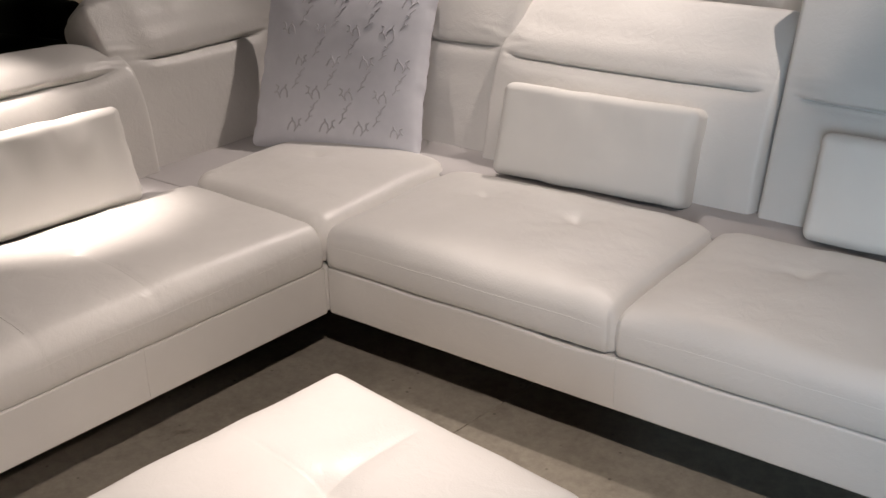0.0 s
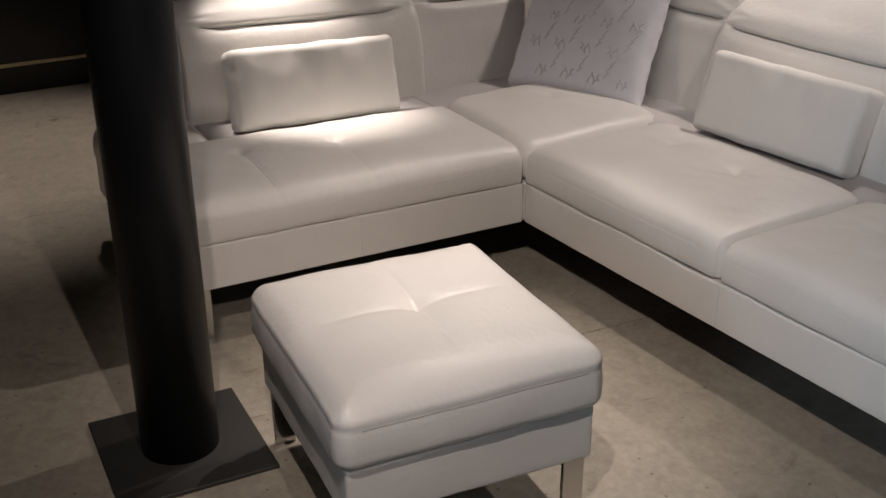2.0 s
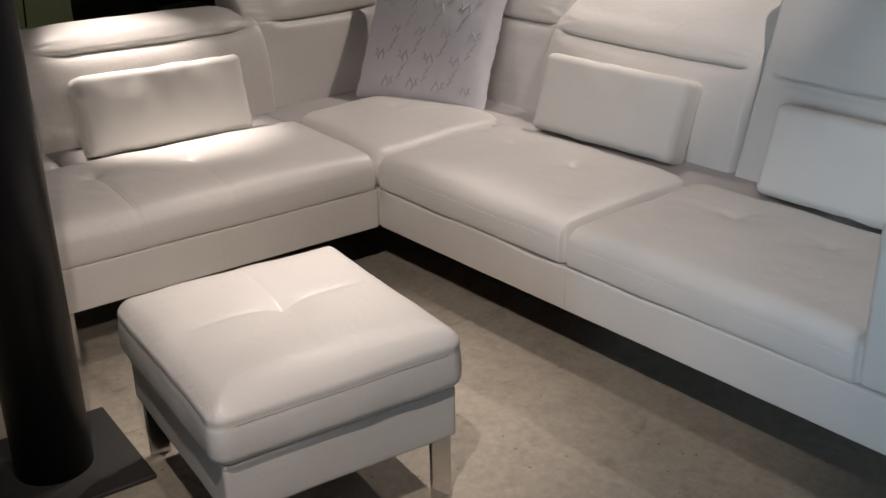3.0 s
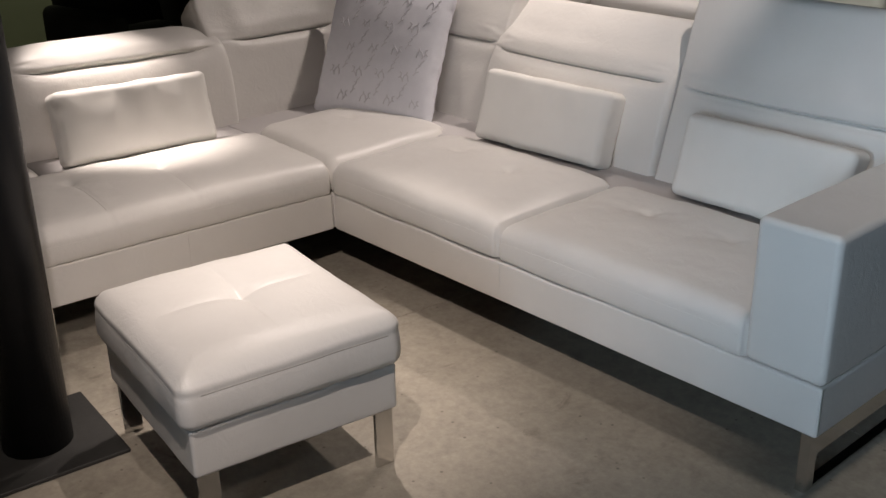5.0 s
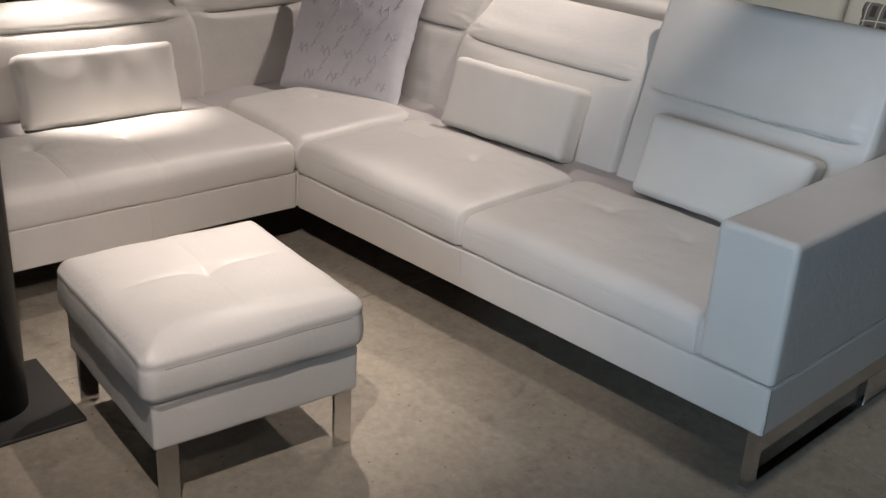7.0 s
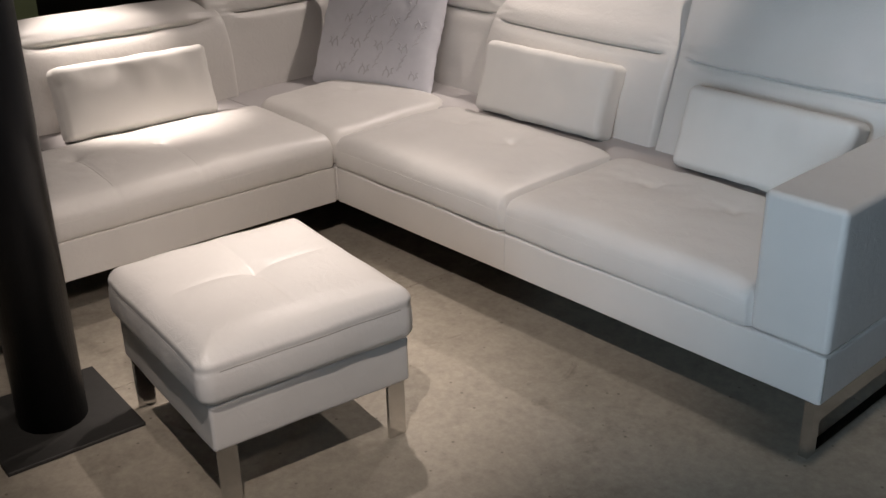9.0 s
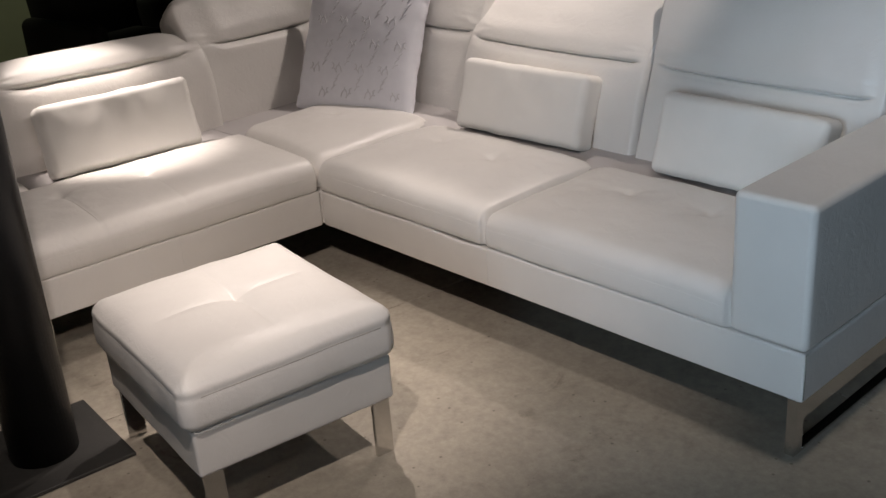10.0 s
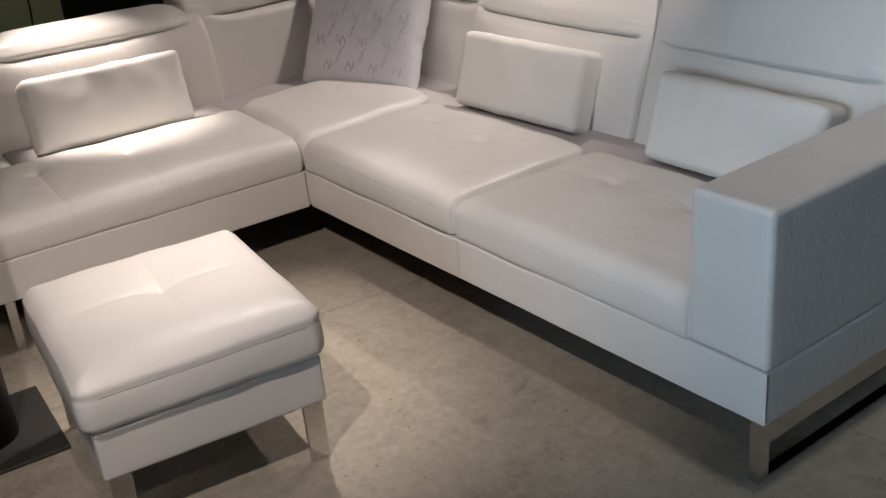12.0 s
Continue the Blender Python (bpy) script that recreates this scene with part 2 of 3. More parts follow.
    nt.links.new(second.outputs[0], b.inputs["Normal"])
    return m


CONCRETE = concrete()
JOINT = surface("dark_floor_joint", (0.12, 0.105, 0.09), (0.2, 0.175, 0.15), 0.9)

# ---- sectional sofa ----
LEFT = pose(0, 0, 0, 0, 0, -3.6)      # the left wing stands a little open
SEAT_LOW, SEAT_TOP = 0.264, 0.425     # the lower rounding is pressed flat onto the frame
PRESSED = 0.2985


def rounded_plan(x, y, lo, hi, front, r=0.055):
    """Rounds the corners of a cushion's outline, those at its front less."""
    cx, cy, hx, hy = (lo[0] + hi[0]) / 2, (lo[1] + hi[1]) / 2, (hi[0] - lo[0]) / 2, (hi[1] - lo[1]) / 2
    ahead = np.sign(x - cx) * front[0] + np.sign(y - cy) * front[1] > 0
    r = np.where(ahead, min(r, 0.02), r)
    dx, dy = np.maximum(np.abs(x - cx) - hx + r, 0), np.maximum(np.abs(y - cy) - hy + r, 0)
    f = np.where((dx > 0) & (dy > 0), np.maximum(dx, dy) / np.maximum(np.hypot(dx, dy), 1e-6), 1)
    return x + np.sign(x - cx) * dx * (f - 1), y + np.sign(y - cy) * dy * (f - 1)


def seat_shape(lo, hi, tufts, creases=(), seed=0.0, crown=0.017, front=(0, -1), skew=0.0):
    """Moves the points of a seat cushion: a soft crown, button dents and short stitched creases."""
    cx, cy = (lo[0] + hi[0]) / 2, (lo[1] + hi[1]) / 2

    def shape(p):
        q = p.copy()
        up = np.clip((p[:, 2] - lo[2]) / (hi[2] - lo[2]), 0, 1) ** 2
        u, v = (p[:, 0] - cx) / (hi[0] - lo[0]) * 2, (p[:, 1] - cy) / (hi[1] - lo[1]) * 2
        lift = crown * (1 - np.clip(u * u, 0, 1)) * (1 - np.clip(v * v, 0, 1)) * 1.5
        lift -= 0.014 * np.clip((np.abs(u) - 0.70) / 0.30, 0, 1) ** 2.5 + 0.005 * np.clip((np.abs(v) - 0.76) / 0.24, 0, 1) ** 2.5
        for x, y in tufts:
            d = np.hypot(p[:, 0] - x, p[:, 1] - y)
            turn_of = np.arctan2(p[:, 1] - y, p[:, 0] - x)
            pucker = 0.0010 * bell(d - 0.045, 0.03) * np.sin(5 * turn_of + seed + 7 * x)
            lift -= 0.013 * bell(d, 0.026) + 0.010 * bell(d, 0.085) + pucker
        for ax, ay, bx, by in creases:
            a, b = np.array((ax, ay)), np.array((bx, by))
            t = np.clip(((p[:, :2] - a) @ (b - a)) / ((b - a) @ (b - a)), 0, 1)
            d = np.linalg.norm(p[:, :2] - a - t[:, None] * (b - a), axis=1)
            lift -= 0.0035 * bell(d, 0.008) + 0.0012 * bell(d, 0.03)
        if lo[2] < PRESSED:
            q[:, 2] = np.interp(p[:, 2], (lo[2], lo[2] + 0.045, lo[2] + 0.09, hi[2]), (PRESSED, PRESSED + 0.012, lo[2] + 0.09, hi[2]))
        q[:, 2] += (lift + 0.0052 * ripple(p, 6.0, seed) + 0.0016 * ripple(p, 19.0, seed + 2)) * up
        # the lower edge waves where the cushion sags over its frame
        low = np.clip(1 - (p[:, 2] - lo[2]) / 0.07, 0, 1)
        q[:, 2] -= 0.006 * low * np.clip(ripple(p * np.array((5, 5, 0)), 1.0, seed + 9), -0.5, 1)
        side = 1 - np.abs(2 * (p[:, 2] - lo[2]) / (hi[2] - lo[2]) - 1)
        edge = np.maximum(np.abs(u), np.abs(v))
        q[:, :2] += 0.006 * (side * (edge > 0.9))[:, None] * np.c_[np.sign(u) * (np.abs(u) > 0.9), np.sign(v) * (np.abs(v) > 0.9)]
        q[:, 0], q[:, 1] = rounded_plan(q[:, 0], q[:, 1], lo, hi, front, 0.11 if front == (1, -1) else 0.05)
        q[:, 1] -= skew * q[:, 0] * np.clip(1 - p[:, 1] / 0.6, 0, 1)
        return q

    return shape


def seat(name, lo, hi, tufts, creases, parent, m=None, seed=0.0, label="", r=0.042, squeeze=(2.0, 1, 1), front=(0, -1), skew=0.0):
    n = [max(6, int((hi[i] - lo[i]) / 0.010)) for i in range(2)]
    ob = part(name, soft_box(lo, hi, r, (*n, 4), seat_shape(lo, hi, tufts, creases, seed, 0.017, front, skew), 4, squeeze), LEATHER, parent, label, True, m)
    shape = seat_shape(lo, hi, tufts, creases, seed, 0.017, front)
    # stitched seam low along the front
    along = np.linspace(0.03, 0.97, 40)
    if front == (0, -1):
        line = np.c_[lo[0] + (hi[0] - lo[0]) * along, 0 * along + lo[1], 0 * along + 0.372]
    elif front == (1, 0):
        line = np.c_[0 * along + hi[0], lo[1] + (hi[1] - lo[1]) * along, 0 * along + 0.372]
    if front != (1, -1):
        part("seam", tube(shape(line), 0.0006, 5), LEATHER, ob)
    for ax, ay, bx, by in creases:
        line = np.array([(ax + (bx - ax) * t, ay + (by - ay) * t, hi[2]) for t in np.linspace(0.0, 0.86, 24)])
        part("stitching", tube(shape(line), 0.0011, 5), STITCH, ob)
    return ob


def bend(v, stops):
    """Angle from the upright at each height v along the back, eased between the stops (v, degrees)."""
    return np.radians(np.interp(v, [s[0] for s in stops], [s[1] for s in stops]))


def back(name, width, length, stops, seam, parent, m, seed=0.0, thick=0.15, label="", puff=0.006, r=0.040, head=0.004, shoulder=0.05, seams=(0.62,), fade=(0.035, 0.05), near=None):
    """A back cushion. u runs along the sofa, v up its bent front, w is its depth; its front foot is at the origin, facing -y."""
    table = np.linspace(-0.06, length + 0.05, 400)
    angle = bend(table, stops)
    dv = table[1] - table[0]
    cy, cz = np.cumsum(np.sin(angle)) * dv, np.cumsum(np.cos(angle)) * dv
    zero = np.argmin(np.abs(table))
    cy, cz = cy - cy[zero], cz - cz[zero]

    def shape(p):
        u, v, w = p[:, 0], p[:, 1], p[:, 2].copy()
        turn_in = np.where(u < width / 2, near or shoulder, shoulder)
        du, dv = np.maximum(np.abs(u - width / 2) - (width / 2 - turn_in), 0), np.maximum(v - (length - turn_in), 0)
        f = np.where((du > 0) & (dv > 0), np.maximum(du, dv) / np.maximum(np.hypot(du, dv), 1e-6), 1)
        u, v = u + np.sign(u - width / 2) * du * (f - 1), v + dv * (f - 1)
        front = np.clip(1 - w / thick, 0, 1)
        rim = np.minimum(u, width - u)
        mid = np.clip((rim - fade[0]) / fade[1], 0, 1)
        mid = mid * mid * (3 - 2 * mid)
        sag = 0.006 * np.sin(u / width * math.pi) + 0.0015 * ripple(np.c_[u * 9, 0 * v, 0 * w], 1.0, seed + 40)
        d = v - seam + sag
        # a tight crease: the cover rolls in from above and lies almost flat below
        groove = mid * (0.017 * bell(d, 0.0055) + 0.008 * bell(d + 0.010, 0.018))
        bulge = mid * (puff * bell(d - 0.045, 0.040) + 0.004 * bell(d + 0.05, 0.05))
        belly = 0.012 * np.sin(np.clip(v / seam, 0, 1) * math.pi) * np.sin(np.clip(u / width, 0, 1) * math.pi)
        crown = 0.010 * np.sin(np.clip((v - seam) / (length - seam), 0, 1) * math.pi) * np.sin(np.clip(u / width, 0, 1) * math.pi)
        upper = head * np.clip(d / 0.012, 0, 1) * mid
        ends = 0.15 + 1.1 * bell(rim - 0.07, 0.06)
        wrinkle = 0.0034 * ends * ripple(np.c_[u * 10, v * 55, w], 1.0, seed + 20) * bell(d - 0.02, 0.035)
        tension = 0.0022 * ripple(np.c_[u * 4, v * 14, w], 1.0, seed + 60)
        w = w + front * (wrinkle + tension + groove - bulge - belly - crown - upper + 0.003 * ripple(np.c_[u, v, w], 7.0, seed))
        v = v - 0.008 * front * mid * bell(d - 0.011, 0.012)
        a = bend(v, stops)
        y, z = np.interp(v, table, cy), np.interp(v, table, cz)
        return np.c_[u, y + w * np.cos(a), z - w * np.sin(a)]

    lo, hi = (0, -0.03, 0), (width, length, thick)
    n = (max(8, int(width / 0.014)), max(10, int(length / 0.0034)), 3)
    ob = part(name, soft_box(lo, hi, r, n, shape, 4, (2, 1, 1)), LEATHER, parent, label, True, m)
    # upright stitched seams of the cover
    for at in seams:
        for va, vb in ((seam + 0.03, length - 0.05), (seam - 0.11, seam - 0.02)):
            line = np.array([(width * at, va + (vb - va) * i / 20, 0.0006) for i in range(21)])
            part("stitching", tube(shape(line), 0.0009, 5), LEATHER, ob)
    return ob


sofa = thing("sectional_sofa", "large off-white leather corner sofa with adjustable headrests on chrome runners", "sofa")
# frames of the three units
def sagging(p):
    """The upper edge of the long frame dips a little where the seats press on it."""
    q = p.copy()
    top_edge = np.clip((p[:, 2] - 0.24) / 0.06, 0, 1)
    q[:, 2] -= top_edge * (0.010 * bell(p[:, 0] - 0.74, 0.13) + 0.006 * bell(p[:, 0] - 0.3, 0.1) + 0.006 * bell(p[:, 0] - 1.1, 0.12))
    q[:, 1] += 0.002 * ripple(p, 5, 11)
    return q


part("base", soft_box((0, 0, 0.165), (1.953, 0.98, 0.303), 0.009, (60, 20, 4), sagging, 3), LEATHER, sofa, "long padded leather plinth frame")
part("base", soft_box((-0.95, -1.155, 0.165), (-0.001, -0.002, 0.303), 0.007, (20, 30, 3), None, 3), LEATHER, sofa, "padded leather plinth frame", True, LEFT)
part("base", soft_box((-0.93, 0.002, 0.165), (-0.004, 0.98, 0.300), 0.012, (4, 4, 2), None, 3), LEATHER, sofa)
# upright stitched seams of the frame covers
part("seam", tube([(0.86, -0.0008, 0.176), (0.86, -0.0008, 0.302)], 0.0010), LEATHER, sofa)
part("seam", tube([(-0.0002, -0.575, 0.176), (-0.0002, -0.575, 0.302)], 0.0010), LEATHER, sofa, "", True, LEFT)
part("seam", tube([(1.9535, 0.004, 0.176), (1.9535, 0.004, 0.303)], 0.0014), STITCH, sofa)
# unseen black sheets added under the frames, so little light bounces below
part("under_sheet", block((0.02, 0.015, 0.158), (1.90, 0.96, 0.1655), 0.002), UNDER_SHEET, sofa, "unseen black sheet added to keep the floor below dark", False)
part("under_sheet", block((-0.88, -1.14, 0.158), (-0.02, -0.01, 0.1655), 0.002), UNDER_SHEET, sofa, "unseen black sheet added to keep the floor below dark", False, LEFT)
part("under_sheet", block((-0.91, 0.02, 0.158), (-0.01, 0.96, 0.1655), 0.002), UNDER_SHEET, sofa, "unseen black sheet added to keep the floor below dark", False)
# seats
seat("seat_cushion", (-0.005, 0.000, SEAT_LOW), (0.8475, 0.585, SEAT_TOP), ((0.241, 0.40), (0.544, 0.365)), (), sofa, None, 1.0)
seat("seat_cushion", (0.8505, 0.000, SEAT_LOW), (1.737, 0.585, SEAT_TOP), ((1.136, 0.377), (1.431, 0.377)), (), sofa, None, 2.0)
seat("seat_cushion", (-0.575, -1.16, SEAT_LOW), (-0.001, 0.000, SEAT_TOP), ((-0.37, -0.82), (-0.33, -0.52)), ((-0.33, -0.52, 0.0, -0.52), (-0.37, -0.82, 0.0, -0.82)), sofa, LEFT, 3.0, "", 0.042, (1, 2.0, 1), (1, 0))
seat("corner_seat", (-0.62, 0.003, SEAT_LOW), (-0.008, 0.63, SEAT_TOP), ((-0.38, 0.38),), (), sofa, None, 4.0, "", 0.055, (1.15, 1.15, 1), (1, -1), 0.063)
lo, hi = (-0.93, -1.16, SEAT_LOW), (-0.577, -0.835, SEAT_TOP)
part("seat_end", soft_box(lo, hi, 0.058, (30, 24, 4), seat_shape(lo, hi, (), (), 8.0, 0.004), 4, (2, 1.2, 1)), LEATHER, sofa, "", True, LEFT)
# platform behind the cushions
part("deck", soft_box((-0.9, 0.53, 0.29), (1.73, 0.95, 0.405), 0.008, (2, 2, 1), None, 2), DECK_CLOTH, sofa)
part("deck", soft_box((-0.89, -0.84, 0.29), (-0.53, 0.06, 0.401), 0.008, (2, 2, 1), None, 2), DECK_CLOTH, sofa, "", True, LEFT)
part("deck", soft_box((-0.9, 0.02, 0.29), (-0.50, 0.525, 0.4045), 0.008, (2, 2, 1), None, 2), DECK_CLOTH, sofa)
# added sheet whose grey stands in for shade between the seats
part("lining", soft_box((-0.02, 0.02, 0.30), (1.725, 0.524, 0.34), 0.004, (2, 2, 1), None, 2), GAP_CLOTH, sofa, "grey sheet added under the seat cushions to darken the gaps between them")
# backs
back("backrest", 0.885, 0.615, ((0, 12), (0.1, 14), (0.2, 16), (0.29, 22), (0.35, 36), (0.43, 47), (0.66, 51)), 0.340, sofa, pose(-0.012, 0.722, 0.395), 5.0, 0.15, "leather back with its headrest folded down", seams=(0.30, 0.62))
back("backrest", 0.846, 0.675, ((0, 17), (0.31, 18), (0.37, 16), (0.7, 19)), 0.335, sofa, pose(0.880, 0.716, 0.395), 6.0, 0.15, "leather back with its headrest raised upright", 0.010, 0.036, 0.004, 0.045, (0.42,))
back("backrest", 0.815, 0.60, ((0, 10), (0.31, 12), (0.37, 24), (0.6, 32)), 0.345, sofa, pose(-0.785, 0.775, 0.395), 7.0, 0.15, "corner back with a half folded headrest")
back("backrest", 0.765, 0.575, ((0, 9), (0.2, 12), (0.29, 18), (0.35, 28), (0.42, 34), (0.6, 37)), 0.340, sofa, pose(-0.776, 0.023, 0.395, 0, 0, 90), 8.0, 0.15, "corner back with a half folded headrest", shoulder=0.085, fade=(0.10, 0.10))
back("backrest", 0.902, 0.508, ((0, 4), (0.14, 8), (0.21, 14), (0.27, 25), (0.32, 39), (0.37, 53), (0.43, 64), (0.6, 69)), 0.340, sofa, LEFT @ pose(-0.742, 0.038, 0.395, 0, 0, 86.5) @ pose(-0.902, 0, 0), 9.0, 0.15, "leather back with its headrest folded flat", 0.008, 0.040, 0.006, 0.19, (0.62,), (0.05, 0.12), 0.06)
# arm
arm = part("armrest", soft_box((1.735, -0.002, 0.306), (1.955, 1.0, 0.692), 0.018, (10, 30, 16), lambda p: p + np.c_[0 * p[:, 0], 0 * p[:, 0], 0.003 * ripple(p, 6, 3)], 4), LEATHER, sofa, "square padded leather armrest")
part("seam", tube([(1.951, 0.03 + 0.05 * i, 0.681) for i in range(19)], 0.0016), STITCH, arm)
# chrome runner below the arm
runner = part("runner", block((1.912, 0.004, 0.0), (1.940, 0.044, 0.166), 0.002), CHROME, sofa, "flat polished chrome runner leg", False)
part("rail", block((1.912, 0.044, 0.100), (1.940, 0.96, 0.166), 0.002), CHROME, runner, "", False)
part("foot_bar", block((1.912, 0.044, 0.0), (1.940, 0.96, 0.010), 0.002), CHROME, runner, "", False)
part("post", block((1.912, 0.64, 0.010), (1.940, 0.86, 0.101), 0.002), CHROME, runner, "", False)
part("post", block((1.912, 0.93, 0.010), (1.940, 0.96, 0.101), 0.002), CHROME, runner, "", False)
part("leg", block((-0.05, -1.075, 0.0), (-0.02, -1.045, 0.166), 0.002), CHROME, sofa, "square chrome leg", False, LEFT)
part("leg", block((-0.87, -1.075, 0.0), (-0.84, -1.045, 0.166), 0.002), CHROME, sofa, "square chrome leg", False, LEFT)
part("leg", block((-0.87, 0.9, 0.0), (-0.84, 0.93, 0.166), 0.002), CHROME, sofa, "square chrome leg", False)
part("leg", block((0.85, 0.9, 0.0), (0.88, 0.93, 0.166), 0.002), CHROME, sofa, "square chrome leg", False)


# ---- cushions ----
def pillow_shape(w, h, t, seed, pinch=0.25, wave=0.006, draw=0.010):
    """Turns a slab into a stuffed cushion: full in the middle, thin at the rim, ears at the corners."""

    def shape(p):
        u, v = p[:, 0] / (w / 2), p[:, 2] / (h / 2) - 1
        fill = (np.clip(1 - np.abs(u) ** 2.6, 0, 1) * np.clip(1 - np.abs(v) ** 2.6, 0, 1)) ** 0.42
        q = p.copy()
        q[:, 1] = p[:, 1] * (pinch + (1 - pinch) * fill) + wave * ripple(p, 11, seed) * fill + 0.4 * wave * ripple(p, 30, seed)
        q[:, 0] = p[:, 0] * (1 - draw * (1 - v * v))
        q[:, 2] = h / 2 + (p[:, 2] - h / 2) * (1 - draw * (1 - u * u))
        rim = np.clip((np.maximum(np.abs(u), np.abs(v)) - 0.82) / 0.18, 0, 1)
        q[:, 0] += rim * (0.006 * ripple(p * np.array((4, 4, 19)), 1.0, seed + 31) + 0.003 * ripple(p * np.array((9, 30, 60)), 1.0, seed + 33))
        q[:, 2] += 0.007 * rim * ripple(p * np.array((19, 4, 4)), 1.0, seed + 37) * (v > 0)
        return q

    return shape


def lumbar_shape(w, h, t, seed):
    """A boxed cushion: full front, upright gathered ends, creases along its rim."""
    def shape(p):
        u, v, d = p[:, 0] / (w / 2), p[:, 2] / (h / 2) - 1, p[:, 1] / (t / 2)
        fill = (np.clip(1 - np.abs(u) ** 5.0, 0, 1) * np.clip(1 - np.abs(v) ** 3.0, 0, 1)) ** 0.6
        end = np.clip((np.abs(u) - 0.86) / 0.14, 0, 1)
        rim = np.clip((np.maximum(np.abs(u), np.abs(v)) - 0.80) / 0.20, 0, 1)
        upper = np.clip(v + 0.35, 0, 1)
        q = p.copy()
        q[:, 1] = p[:, 1] * (0.88 + 0.20 * fill)
        q[:, 1] += (0.002 + 0.015 * upper) * ripple(p * np.array((11, 4, 5)), 1.0, seed) * fill + 0.0012 * upper * fill * ripple(p * np.array((28, 5, 14)), 1.0, seed + 17)
        q[:, 1] += 0.002 * end * ripple(p * np.array((9, 6, 26)), 1.0, seed + 3)
        gather = 0.5 + 0.5 * np.sin(p[:, 2] * 95 + 3 * ripple(p * np.array((2, 3, 9)), 1.0, seed + 5) * 2)
        q[:, 0] = p[:, 0] * (1 - 0.010 * (1 - v * v)) - 0.0012 * end * (u > 0) * gather * np.sign(u) * np.clip(1 - np.abs(v) ** 4, 0, 1) + 0.002 * end * ripple(p * np.array((3, 22, 20)), 1.0, seed + 7) * np.sign(u)
        q[:, 2] = h / 2 + (p[:, 2] - h / 2) * (1 - 0.016 * (1 - u * u)) + 0.004 * rim * ripple(p * np.array((13, 14, 3)), 1.0, seed + 11)
        q[:, 2] -= 0.005 * np.clip(v, 0, 1) * np.clip(1 - d * d, 0, 1) * np.abs(u) ** 6
        return q

    return shape


def lumbar(m, seed, label):
    w, h, t = 0.592, 0.272, 0.118
    ob = thing("lumbar_cushion", label, "cushion", m, "lumbar cushions on the sofa")
    shape = lumbar_shape(w, h, t, seed)
    part("cover", soft_box((-w / 2, -t / 2, 0), (w / 2, t / 2, h), 0.026, (64, 12, 34), shape, 4), SOFT_COVER, ob)
    return ob


def between(bl, br, lean, thick=0.05):
    """The pose of a cushion whose lower front corners are bl and br, leaning back by that many degrees."""
    bl, br = Vector(bl), Vector(br)
    yaw = math.degrees(math.atan2(br.y - bl.y, br.x - bl.x))
    mid = (bl + br) / 2
    return pose(mid.x, mid.y, mid.z, 0, 0, yaw) @ pose(0, 0, 0, -lean, 0, 0) @ pose(0, thick, 0)


lumbar(between((0.130, 0.566, 0.428), (0.722, 0.599, 0.428), 18, 0.059), 1.0, "white padded lumbar cushion leaning on the folded leather back")
lumbar(between((1.045, 0.580, 0.428), (1.632, 0.571, 0.428), 17, 0.059), 5.0, "white padded lumbar cushion beside the square armrest")
lumbar(between((-0.605, -0.725, 0.428), (-0.530, -0.135, 0.428), 18, 0.059), 9.0, "white padded lumbar cushion under a bright spotlight")

# ---- patterned square cushion ----
PRINT = surface("grey_woven_motif", (0.54, 0.535, 0.575), (0.62, 0.615, 0.655), 0.85, fine=600)
WOVEN = surface("pale_grey_weave", (0.68, 0.685, 0.74), (0.76, 0.765, 0.82), 0.85, scale=30, fine=700, bump=0.3)
square = thing("square_cushion", "pale grey square cushion with woven grey motif in the corner", "cushion",
               between((-0.668, 0.366, 0.428), (-0.150, 0.552, 0.428), 27, 0.07))
SQ, SQT = 0.572, 0.15
sq_shape = pillow_shape(SQ, SQ, SQT, 4.0, 0.12, 0.0025, 0.034)
part("cover", soft_box((-SQ / 2, -SQT / 2, 0), (SQ / 2, SQT / 2, SQ), 0.03, (56, 4, 56), sq_shape, 4), WOVEN, square)



def laid(strokes, radius):
    """Flat threads lying on the front of the square cushion; strokes are lists of (x, z)."""
    points, faces = [], []
    for stroke in strokes:
        line = []
        for (ax, az), (bx, bz) in zip(stroke, stroke[1:]):
            line += [(ax + (bx - ax) * t, -SQT / 2, az + (bz - az) * t) for t in np.linspace(0, 1, 5)]
        q = sq_shape(np.array(line)) - np.array((0, 0.0004, 0))
        more, quads = tube(q, radius, 5)
        faces += [tuple(i + len(points) for i in f) for f in quads]
        points += more
    return points, faces


motifs = random.Random(5)
